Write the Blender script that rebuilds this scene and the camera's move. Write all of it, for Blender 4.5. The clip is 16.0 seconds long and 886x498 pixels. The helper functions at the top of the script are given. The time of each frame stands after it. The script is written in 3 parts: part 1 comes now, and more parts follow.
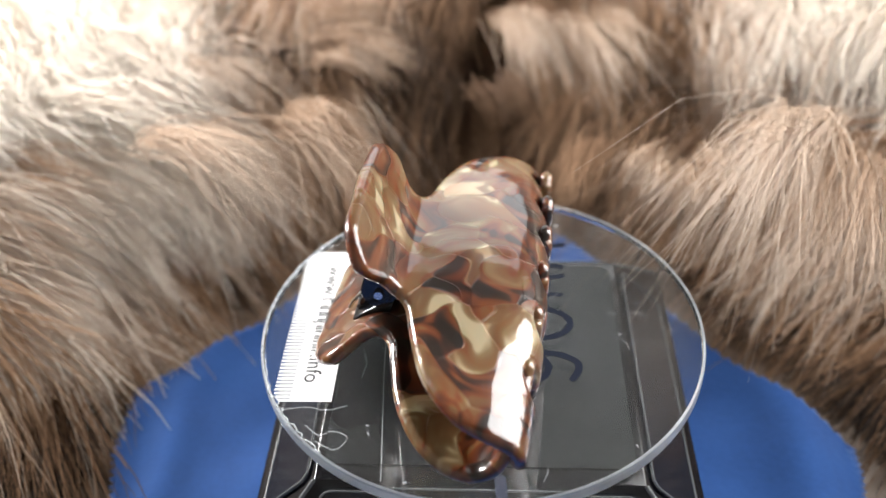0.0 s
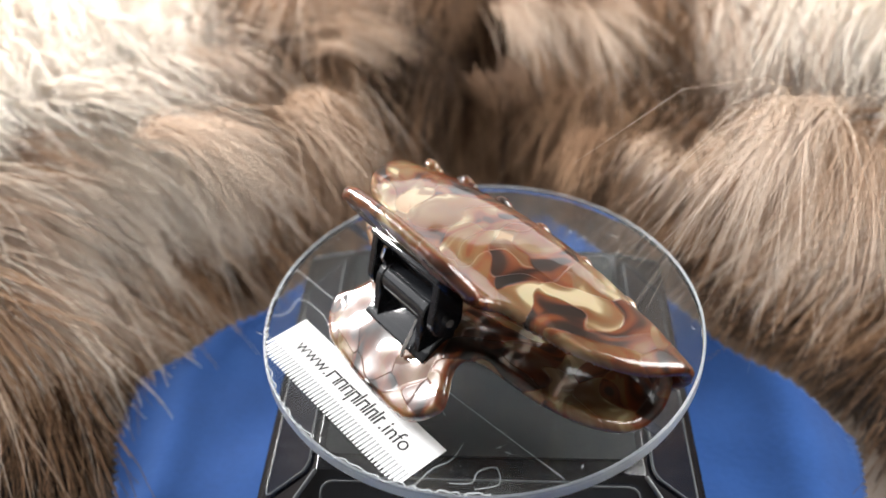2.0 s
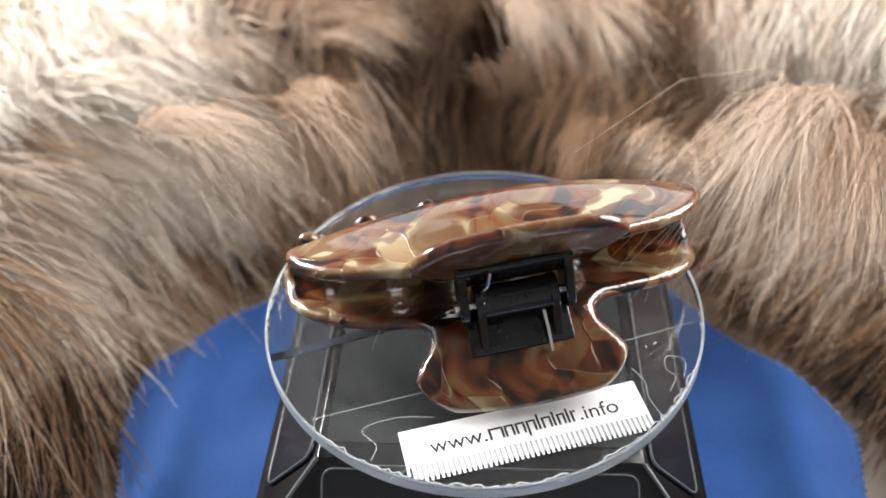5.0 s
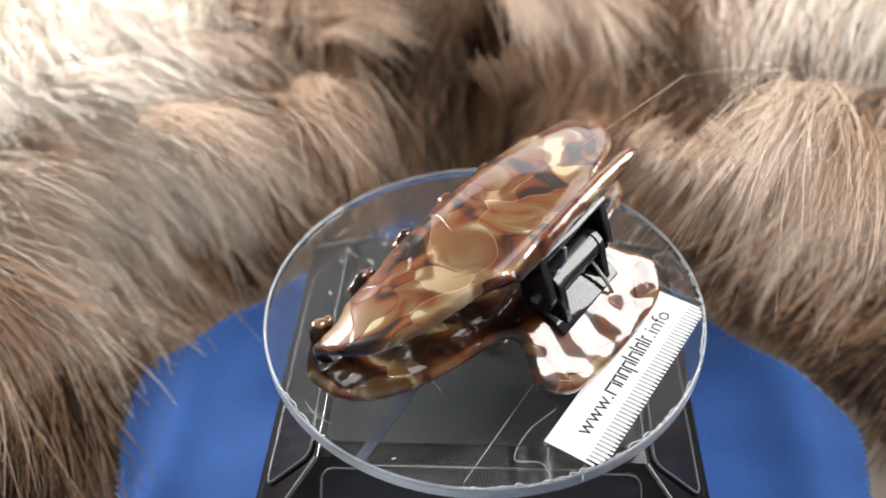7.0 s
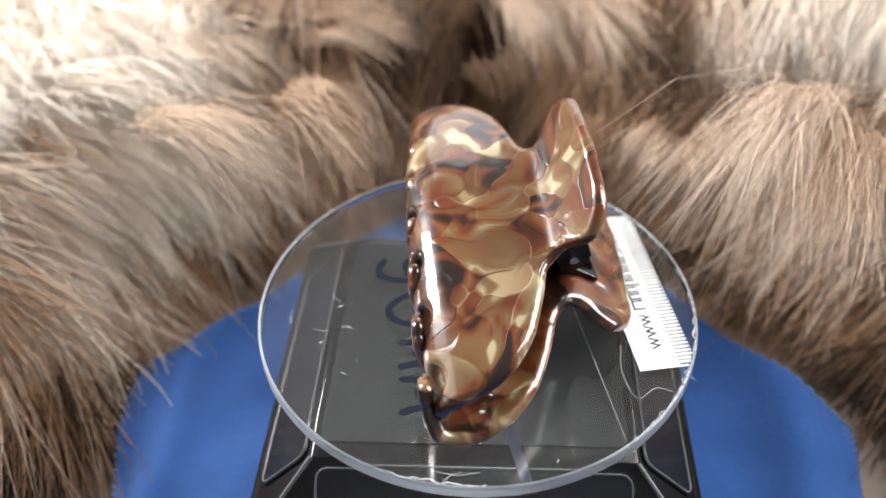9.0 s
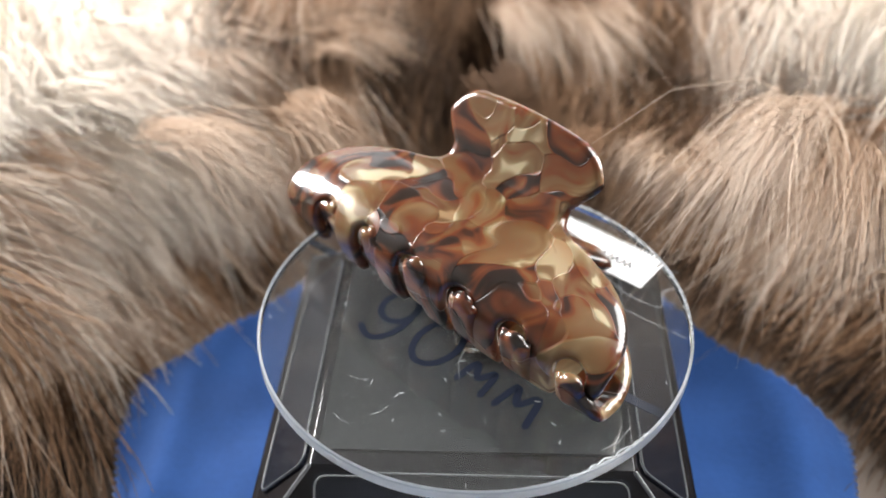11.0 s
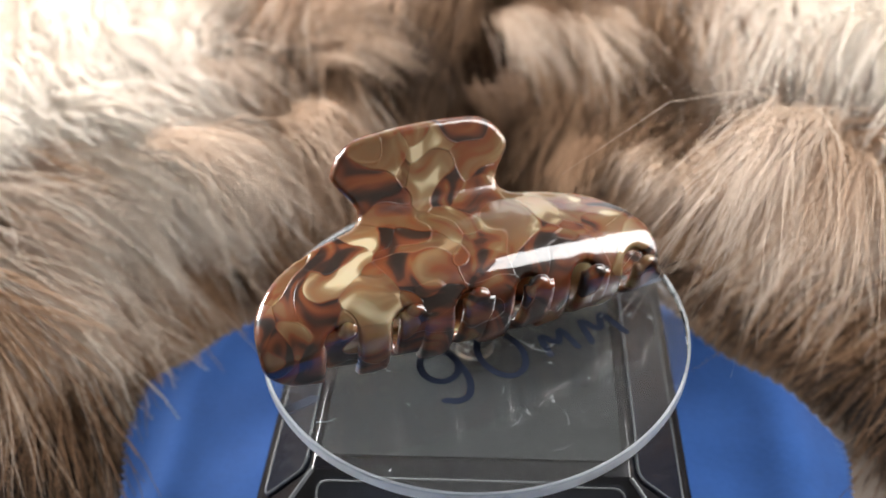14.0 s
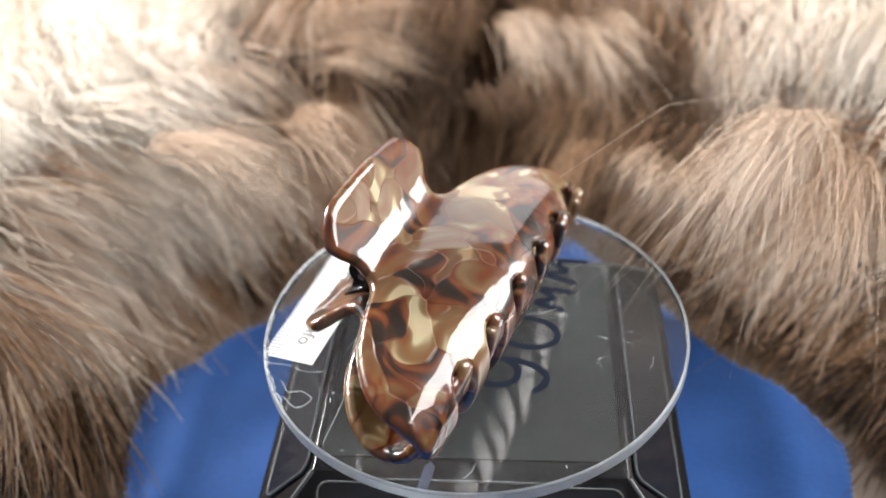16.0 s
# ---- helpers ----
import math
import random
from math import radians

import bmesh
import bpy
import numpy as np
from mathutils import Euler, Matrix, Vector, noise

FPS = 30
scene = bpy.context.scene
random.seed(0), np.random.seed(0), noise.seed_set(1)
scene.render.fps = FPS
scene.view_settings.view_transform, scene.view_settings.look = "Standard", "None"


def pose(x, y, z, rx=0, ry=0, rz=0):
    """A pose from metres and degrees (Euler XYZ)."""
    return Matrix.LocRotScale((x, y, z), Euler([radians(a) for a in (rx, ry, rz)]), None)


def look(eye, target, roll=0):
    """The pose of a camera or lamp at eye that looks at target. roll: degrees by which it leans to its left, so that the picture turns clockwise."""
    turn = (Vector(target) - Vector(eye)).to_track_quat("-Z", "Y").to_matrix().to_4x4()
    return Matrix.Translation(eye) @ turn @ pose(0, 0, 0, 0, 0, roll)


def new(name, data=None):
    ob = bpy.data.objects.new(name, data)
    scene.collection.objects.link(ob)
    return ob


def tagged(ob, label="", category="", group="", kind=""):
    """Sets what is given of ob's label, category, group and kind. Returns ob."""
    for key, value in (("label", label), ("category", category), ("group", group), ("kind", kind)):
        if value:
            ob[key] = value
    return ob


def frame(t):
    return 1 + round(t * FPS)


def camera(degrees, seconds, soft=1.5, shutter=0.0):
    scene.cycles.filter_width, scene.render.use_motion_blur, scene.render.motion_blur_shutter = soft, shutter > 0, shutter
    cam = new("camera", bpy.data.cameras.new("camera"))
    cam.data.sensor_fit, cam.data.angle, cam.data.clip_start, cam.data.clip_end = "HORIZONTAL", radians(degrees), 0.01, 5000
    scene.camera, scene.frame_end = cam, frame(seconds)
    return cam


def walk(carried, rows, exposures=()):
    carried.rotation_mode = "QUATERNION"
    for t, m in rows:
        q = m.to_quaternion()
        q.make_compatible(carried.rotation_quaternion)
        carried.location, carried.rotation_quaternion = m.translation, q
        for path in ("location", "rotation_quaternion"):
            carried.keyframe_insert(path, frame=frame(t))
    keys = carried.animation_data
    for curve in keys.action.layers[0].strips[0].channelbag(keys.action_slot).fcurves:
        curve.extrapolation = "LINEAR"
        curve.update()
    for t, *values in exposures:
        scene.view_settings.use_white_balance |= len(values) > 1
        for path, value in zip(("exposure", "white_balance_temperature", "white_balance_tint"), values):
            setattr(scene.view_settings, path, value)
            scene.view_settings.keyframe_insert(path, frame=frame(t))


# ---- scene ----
# camera path: seconds, metres, degrees
cam = camera(51.34, 16.0, soft=1.6)
PATH = [
    (0.0, 0.0013, -0.1437, 0.1380, 50.77, 1.37, 2.45),
    (0.5, -0.0003, -0.1447, 0.1383, 50.60, 1.11, 2.23),
    (1.0, 0.0008, -0.1442, 0.1385, 50.36, 1.35, 2.35),
    (1.5, 0.0024, -0.1442, 0.1385, 50.22, 1.64, 2.64),
    (2.0, 0.0019, -0.1433, 0.1391, 49.88, 1.53, 2.61),
    (2.5, 0.0030, -0.1429, 0.1398, 49.53, 1.80, 2.75),
    (3.0, 0.0026, -0.1429, 0.1393, 49.55, 1.73, 2.72),
    (3.5, 0.0015, -0.1429, 0.1401, 49.18, 1.54, 2.60),
    (4.0, 0.0020, -0.1437, 0.1408, 49.12, 1.58, 2.75),
    (6.5, 0.0035, -0.1442, 0.1383, 49.41, 1.90, 2.89),
    (7.0, 0.0039, -0.1430, 0.1389, 49.14, 2.02, 3.03),
    (7.5, 0.0062, -0.1451, 0.1390, 49.48, 2.38, 3.29),
    (8.0, 0.0055, -0.1445, 0.1388, 49.40, 2.19, 3.21),
    (8.5, 0.0046, -0.1440, 0.1396, 49.11, 1.90, 2.98),
    (9.0, 0.0052, -0.1437, 0.1400, 49.11, 1.98, 3.02),
    (11.5, 0.0067, -0.1461, 0.1407, 50.08, 2.07, 3.20),
    (12.0, 0.0074, -0.1466, 0.1417, 50.09, 2.11, 3.36),
    (12.5, 0.0072, -0.1475, 0.1428, 50.22, 2.14, 3.39),
    (13.0, 0.0072, -0.1477, 0.1434, 50.34, 2.18, 3.44),
    (13.5, 0.0073, -0.1481, 0.1441, 50.18, 2.13, 3.44),
    (14.0, 0.0082, -0.1475, 0.1438, 50.17, 2.30, 3.64),
    (14.5, 0.0079, -0.1484, 0.1439, 50.28, 2.28, 3.62),
    (15.0, 0.0091, -0.1485, 0.1437, 50.37, 2.54, 3.85),
    (15.5, 0.0105, -0.1490, 0.1438, 50.49, 2.67, 4.07),
    (16.0, 0.0102, -0.1487, 0.1444, 50.44, 2.73, 3.96),
]
walk(cam, [(t, pose(x, y, z, rx, ry, rz)) for t, x, y, z, rx, ry, rz in PATH])
cam.data.dof.use_dof = True
cam.data.dof.focus_distance = 0.178
cam.data.dof.aperture_fstop = 10.0

SPIN = 21.233            # degrees a second
MM = 0.001


def turn(t):
    """The turning platform's pose: it spins about the stem, a little faster towards the end, and leans a little."""
    ahead = float(np.interp(t, (0.0, 11.0, 13.5, 16.0), (0.0, 0.0, 2.3, 4.6)))
    return pose(0, 0, 0, 0, 0, SPIN * t + ahead) @ Matrix.Rotation(radians(1.435), 4, Vector((-1.1433, -0.8666, 0)).normalized())


# ---- light ----
world = bpy.data.worlds.new("world")
scene.world = world
world.use_nodes = True
wbg = world.node_tree.nodes["Background"]
wbg.inputs[0].default_value = (0.97, 0.98, 1.0, 1)
wbg.inputs[1].default_value = 2.3
scene.view_settings.exposure = -0.1


def area_lamp(name, eye, target, w, h, power, colour):
    d = bpy.data.lights.new(name, "AREA")
    d.shape, d.size, d.size_y, d.energy, d.color = "RECTANGLE", w, h, power, colour
    ob = new(name, d)
    ob.matrix_world = look(eye, target)
    return ob


# unseen sources placed by the highlights, kept close to brighten the outer fur
area_lamp("lamp_west", (-0.37, 0.20, 0.19), (-0.10, 0.09, 0.0), 0.12, 0.16, 7.0, (1.0, 0.98, 0.965))
area_lamp("lamp_east", (0.355, 0.11, 0.25), (0.0, 0.0, 0.0), 0.27, 0.50, 6.2, (1.0, 0.98, 0.965))


# ---- materials ----
def material(name, rough=0.5, colour=(0.5, 0.5, 0.5), **extra):
    m = bpy.data.materials.new(name)
    m.use_nodes = True
    b = m.node_tree.nodes["Principled BSDF"]
    b.inputs["Base Color"].default_value = (*colour, 1)
    b.inputs["Roughness"].default_value = rough
    for k, v in extra.items():
        b.inputs[k.replace("_", " ")].default_value = v
    return m


def node(m, kind, **inputs):
    n = m.node_tree.nodes.new(kind)
    for k, v in inputs.items():
        n.inputs[k.replace("_", " ")].default_value = v
    return n


def link(m, a, b):
    m.node_tree.links.new(a, b)


def bsdf(m):
    return m.node_tree.nodes["Principled BSDF"]


def ramp(m, stops, interpolation="LINEAR"):
    n = m.node_tree.nodes.new("ShaderNodeValToRGB")
    n.color_ramp.interpolation = interpolation
    els = n.color_ramp.elements
    while len(els) < len(stops):
        els.new(0.5)
    for e, (p, c) in zip(els, stops):
        e.position, e.color = p, (*c, 1)
    return n


def grain(m, scale, low, high, bump=0.0, distance=0.0002):
    """Colour that wanders between low and high by noise at two scales, with fine relief."""
    tc = node(m, "ShaderNodeTexCoord")
    n1 = node(m, "ShaderNodeTexNoise", Scale=scale, Detail=6.0)
    n2 = node(m, "ShaderNodeTexNoise", Scale=scale * 9, Detail=3.0)
    mx = node(m, "ShaderNodeMix")
    mx.data_type = "FLOAT"
    mx.inputs[0].default_value = 0.35
    for n in (n1, n2):
        link(m, tc.outputs["Object"], n.inputs["Vector"])
    link(m, n1.outputs["Fac"], mx.inputs[2])
    link(m, n2.outputs["Fac"], mx.inputs[3])
    r = ramp(m, [(0.3, low), (0.7, high)])
    link(m, mx.outputs[0], r.inputs[0])
    link(m, r.outputs[0], bsdf(m).inputs["Base Color"])
    if bump:
        bp = node(m, "ShaderNodeBump", Strength=bump, Distance=distance)
        link(m, n2.outputs["Fac"], bp.inputs["Height"])
        link(m, bp.outputs[0], bsdf(m).inputs["Normal"])
    return m


def acetate():
    """Marbled tortoiseshell acetate: pearly tan ribbons and flakes in red-brown and near black, under a smooth glossy skin."""
    m = material("marbled_acetate", 0.3, IOR=1.49, Coat_Weight=1.0, Coat_Roughness=0.02, Coat_IOR=1.6, Specular_IOR_Level=0.25,
                 Subsurface_Weight=0.3, Subsurface_Scale=0.0025)
    tc = node(m, "ShaderNodeTexCoord")
    warp = node(m, "ShaderNodeTexNoise", Scale=60.0, Detail=1.0)
    link(m, tc.outputs["Object"], warp.inputs["Vector"])
    sub = node(m, "ShaderNodeVectorMath")
    sub.operation = "MULTIPLY_ADD"
    sub.inputs[1].default_value = (0.024, 0.024, 0.024)
    link(m, warp.outputs["Color"], sub.inputs[0])
    link(m, tc.outputs["Object"], sub.inputs[2])
    vor = node(m, "ShaderNodeTexVoronoi", Scale=105.0, Randomness=1.0)
    vor.feature = "SMOOTH_F1"
    vor.inputs["Smoothness"].default_value = 0.10
    link(m, sub.outputs[0], vor.inputs["Vector"])
    sep = node(m, "ShaderNodeSeparateColor")
    link(m, vor.outputs["Color"], sep.inputs[0])
    # curling ribbons that run through the flakes
    curl = node(m, "ShaderNodeTexNoise", Scale=88.0, Detail=1.2, Distortion=1.4)
    link(m, sub.outputs[0], curl.inputs["Vector"])
    ribbon = node(m, "ShaderNodeMapRange")
    for k, v in enumerate((0.25, 0.75, -0.46, 0.46)):
        ribbon.inputs[k + 1].default_value = v
    link(m, curl.outputs["Fac"], ribbon.inputs[0])
    flake = node(m, "ShaderNodeMath")
    flake.operation = "MULTIPLY_ADD"
    flake.inputs[1].default_value = 0.80
    link(m, sep.outputs[0], flake.inputs[0])
    link(m, ribbon.outputs[0], flake.inputs[2])
    lift = node(m, "ShaderNodeMath")
    lift.operation = "ADD"
    lift.inputs[1].default_value = 0.06
    link(m, flake.outputs[0], lift.inputs[0])
    cols = ramp(m, [(0.0, (0.012, 0.006, 0.004)), (0.15, (0.028, 0.010, 0.005)), (0.25, (0.078, 0.020, 0.007)), (0.44, (0.135, 0.040, 0.011)),
                    (0.50, (0.135, 0.060, 0.021)), (0.68, (0.145, 0.082, 0.036)), (0.84, (0.185, 0.128, 0.066)), (1.0, (0.40, 0.34, 0.225))])
    link(m, lift.outputs[0], cols.inputs[0])
    # each flake shades from pale to brown across its own slant
    rel = node(m, "ShaderNodeVectorMath")
    rel.operation = "SUBTRACT"
    link(m, sub.outputs[0], rel.inputs[0])
    link(m, vor.outputs["Position"], rel.inputs[1])
    slant = node(m, "ShaderNodeVectorMath")
    slant.operation = "SUBTRACT"
    slant.inputs[1].default_value = (0.5, 0.5, 0.5)
    link(m, vor.outputs["Color"], slant.inputs[0])
    dot = node(m, "ShaderNodeVectorMath")
    dot.operation = "DOT_PRODUCT"
    link(m, rel.outputs[0], dot.inputs[0])
    link(m, slant.outputs[0], dot.inputs[1])
    shade = node(m, "ShaderNodeMapRange")
    for k, v in enumerate((-0.003, 0.003, 0.0, 1.0)):
        shade.inputs[k + 1].default_value = v
    link(m, dot.outputs["Value"], shade.inputs[0])
    tint = ramp(m, [(0.0, (0.62, 0.42, 0.30)), (0.55, (1.0, 0.97, 0.93))])
    link(m, shade.outputs[0], tint.inputs[0])
    mul = node(m, "ShaderNodeMix")
    mul.data_type, mul.blend_type = "RGBA", "MULTIPLY"
    mul.inputs[0].default_value = 0.85
    link(m, cols.outputs[0], mul.inputs[6])
    link(m, tint.outputs[0], mul.inputs[7])
    link(m, mul.outputs[2], bsdf(m).inputs["Base Color"])
    pearl = ramp(m, [(0.55, (0, 0, 0)), (0.9, (0.12, 0.12, 0.12))])
    link(m, lift.outputs[0], pearl.inputs[0])
    link(m, pearl.outputs[0], bsdf(m).inputs["Metallic"])
    bp = node(m, "ShaderNodeBump", Strength=0.35, Distance=0.0016)
    link(m, shade.outputs[0], bp.inputs["Height"])
    link(m, bp.outputs[0], bsdf(m).inputs["Normal"])
    smooth = node(m, "ShaderNodeTexNoise", Scale=105.0, Detail=1.0)
    link(m, tc.outputs["Object"], smooth.inputs["Vector"])
    bp2 = node(m, "ShaderNodeBump", Strength=0.20, Distance=0.002)
    link(m, smooth.outputs["Fac"], bp2.inputs["Height"])
    link(m, bp2.outputs[0], bsdf(m).inputs["Coat Normal"])
    return m


ACETATE = acetate()
CLEAR = material("clear_acrylic", 0.02, (0.97, 0.985, 0.98), IOR=1.49, Transmission_Weight=0.992)
BLACK = grain(material("black_plastic", 0.09, IOR=1.5), 90, (0.008, 0.009, 0.011), (0.016, 0.017, 0.02), 0.05)
BODY = grain(material("black_gloss_body", 0.12), 60, (0.004, 0.004, 0.005), (0.008, 0.008, 0.010), 0.03)
TOPPLATE = grain(material("dark_grey_plate", 0.4, Specular_IOR_Level=0.3), 40, (0.008, 0.010, 0.011), (0.013, 0.015, 0.017), 0.08)
SOLAR = grain(material("solar_cell", 0.08), 55, (0.006, 0.008, 0.013), (0.010, 0.013, 0.020), 0.03)
# grey of the panel rims and of the highlight painted on the body's corners
RIM_AND_GLINT = grain(material("grey_rim_and_glint", 0.2), 80, (0.09, 0.095, 0.10), (0.14, 0.145, 0.15), 0.03)
STEEL = material("spring_steel", 0.22, (0.7, 0.7, 0.7), Metallic=1.0)
PAPER = grain(material("white_paper", 0.6), 120, (0.74, 0.75, 0.76), (0.84, 0.84, 0.84), 0.05)
INK = material("black_ink", 0.5, (0.015, 0.016, 0.018))
MARKER = material("marker_ink", 0.5, (0.012, 0.016, 0.03), Specular_IOR_Level=0.12)
FROST = material("frosted_acrylic_edge", 0.3, (0.62, 0.67, 0.72), IOR=1.49, Transmission_Weight=0.85)
HAZE = material("hazy_acrylic", 0.28, (0.92, 0.95, 0.96), IOR=1.3, Transmission_Weight=0.9)
SCRATCH = material("scratched_acrylic", 0.4, (0.8, 0.84, 0.86), Alpha=0.3)
STRIP = material("cloudy_film", 0.4, (0.5, 0.52, 0.53), Alpha=0.6)
TAPE = material("scuffed_edge", 0.35, (0.8, 0.82, 0.83))


def cloth_material():
    m = grain(material("blue_microfibre", 0.9, Sheen_Weight=0.25, Sheen_Roughness=0.4), 70, (0.006, 0.05, 0.20), (0.011, 0.07, 0.26), 0.25, 0.0004)
    return m


CLOTH = cloth_material()
WALL = grain(material("wall_paint", 0.8), 2.5, (0.62, 0.61, 0.59), (0.68, 0.67, 0.65), 0.1)
TABLE = grain(material("table_wood", 0.45), 6, (0.10, 0.07, 0.05), (0.16, 0.11, 0.075), 0.1)


def fur_material():
    m = material("long_fur", 0.78, Specular_IOR_Level=0.3)
    # clump colour, including the shade painted at hem and crease
    tone_and_light = node(m, "ShaderNodeAttribute")
    tone_and_light.attribute_name = "tone_and_light"
    along = node(m, "ShaderNodeAttribute")
    along.attribute_name = "along"
    geo = node(m, "ShaderNodeNewGeometry")
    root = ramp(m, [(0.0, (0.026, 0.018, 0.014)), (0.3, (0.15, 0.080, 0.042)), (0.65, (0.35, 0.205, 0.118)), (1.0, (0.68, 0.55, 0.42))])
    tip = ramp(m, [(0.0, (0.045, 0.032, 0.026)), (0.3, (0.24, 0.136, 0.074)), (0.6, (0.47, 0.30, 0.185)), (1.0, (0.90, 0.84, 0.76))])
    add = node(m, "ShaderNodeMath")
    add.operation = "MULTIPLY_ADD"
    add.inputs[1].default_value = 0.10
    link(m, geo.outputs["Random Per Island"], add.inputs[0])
    link(m, tone_and_light.outputs["Fac"], add.inputs[2])
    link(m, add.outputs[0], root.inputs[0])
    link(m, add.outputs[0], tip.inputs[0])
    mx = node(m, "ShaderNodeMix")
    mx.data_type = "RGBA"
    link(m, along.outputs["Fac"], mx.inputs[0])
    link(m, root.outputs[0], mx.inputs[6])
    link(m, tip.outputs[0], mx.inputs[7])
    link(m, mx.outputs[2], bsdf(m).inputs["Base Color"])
    # light passes through the fine hair
    glow = node(m, "ShaderNodeBsdfTranslucent")
    link(m, mx.outputs[2], glow.inputs["Color"])
    both = node(m, "ShaderNodeMixShader")
    both.inputs[0].default_value = 0.2
    link(m, bsdf(m).outputs[0], both.inputs[1])
    link(m, glow.outputs[0], both.inputs[2])
    link(m, both.outputs[0], m.node_tree.nodes["Material Output"].inputs["Surface"])
    return m


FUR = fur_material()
HIDE = grain(material("fur_underwool", 0.95), 60, (0.085, 0.055, 0.036), (0.19, 0.125, 0.082), 0.6, 0.003)


# ---- builders ----
def mesh_of(name, verts, faces, mat, smooth=True):
    me = bpy.data.meshes.new(name)
    me.from_pydata([tuple(v) for v in verts], [], [tuple(f) for f in faces])
    me.update()
    me.materials.append(mat)
    if smooth:
        me.polygons.foreach_set("use_smooth", [True] * len(me.polygons))
    return me


def part(name, bm, mat, parent, label="", smooth=False):
    """Link a bmesh, built in metres, as one mesh object under parent."""
    bmesh.ops.recalc_face_normals(bm, faces=bm.faces)
    me = bpy.data.meshes.new(name)
    bm.to_mesh(me)
    bm.free()
    me.materials.append(mat)
    if smooth:
        me.polygons.foreach_set("use_smooth", [True] * len(me.polygons))
        me.set_sharp_from_angle(angle=radians(40))
    ob = new(name, me)
    ob.parent = parent
    if label:
        tagged(ob, label)
    return ob


def thing(name, label, category, group="", kind=""):
    return tagged(new(name), label, category, group, kind)


def box_bm(lo, hi, bevel=0.0, segments=2):
    bm = bmesh.new()
    bmesh.ops.create_cube(bm, size=1)
    for v in bm.verts:
        v.co = Vector([lo[i] + (v.co[i] + 0.5) * (hi[i] - lo[i]) for i in range(3)]) * MM
    if bevel:
        bmesh.ops.bevel(bm, geom=bm.edges[:], offset=bevel * MM, segments=segments, profile=0.5, affect="EDGES")
    return bm


def lathe_bm(profile, n=96):
    """Turn a closed (r, z) profile in millimetres round the z axis."""
    bm = bmesh.new()
    rings = []
    for i in range(n):
        a = 2 * math.pi * i / n
        rings.append([bm.verts.new((r * math.cos(a) * MM, r * math.sin(a) * MM, z * MM)) for r, z in profile])
    k = len(profile)
    for i in range(n):
        p, q = rings[i], rings[(i + 1) % n]
        for j in range(k):
            if profile[j][0] < 1e-6 and profile[(j + 1) % k][0] < 1e-6:
                continue
            bm.faces.new((p[j], q[j], q[(j + 1) % k], p[(j + 1) % k]))
    bmesh.ops.remove_doubles(bm, verts=bm.verts, dist=1e-7)
    return bm


def tube_bm(points, radius, n=8):
    """A round rod along points in millimetres, closed at both ends."""
    bm = bmesh.new()
    pts = [Vector(p) for p in points]
    rings = []
    for i, p in enumerate(pts):
        d = (pts[min(i + 1, len(pts) - 1)] - pts[max(i - 1, 0)]).normalized()
        u = d.orthogonal().normalized() if i == 0 else (u - d * u.dot(d)).normalized()
        w = d.cross(u)
        rings.append([bm.verts.new((p + (u * math.cos(2 * math.pi * k / n) + w * math.sin(2 * math.pi * k / n)) * radius) * MM) for k in range(n)])
    for a, b in zip(rings, rings[1:]):
        for k in range(n):
            bm.faces.new((a[k], a[(k + 1) % n], b[(k + 1) % n], b[k]))
    bm.faces.new(rings[0])
    bm.faces.new(rings[-1])
    return bm


def ribbon_bm(points, width, z=0.0, h=0.05):
    """A flat stroke with round ends on the plane z, in millimetres."""
    bm = bmesh.new()
    pts = [Vector((p[0], p[1], 0)) for p in points]
    left, right = [], []
    for i, p in enumerate(pts):
        d = (pts[min(i + 1, len(pts) - 1)] - pts[max(i - 1, 0)]).normalized()
        n = Vector((-d.y, d.x, 0)) * width / 2
        left.append(p + n)
        right.append(p - n)
    d0, d1 = (pts[0] - pts[1]).normalized() * width / 2, (pts[-1] - pts[-2]).normalized() * width / 2
    loop = left + [pts[-1] + d1] + right[::-1] + [pts[0] + d0]
    top = [bm.verts.new((v.x * MM, v.y * MM, (z + h) * MM)) for v in loop]
    low = [bm.verts.new((v.x * MM, v.y * MM, z * MM)) for v in loop]
    k, n = len(pts), len(loop)
    for a in (top, low):
        for i in range(k - 1):
            bm.faces.new((a[i], a[i + 1], a[n - 3 - i], a[n - 2 - i]))
        bm.faces.new((a[k - 1], a[k], a[k + 1]))
        bm.faces.new((a[0], a[n - 2], a[n - 1]))
    for i in range(n):
        bm.faces.new((top[i], top[(i + 1) % n], low[(i + 1) % n], low[i]))
    return bm


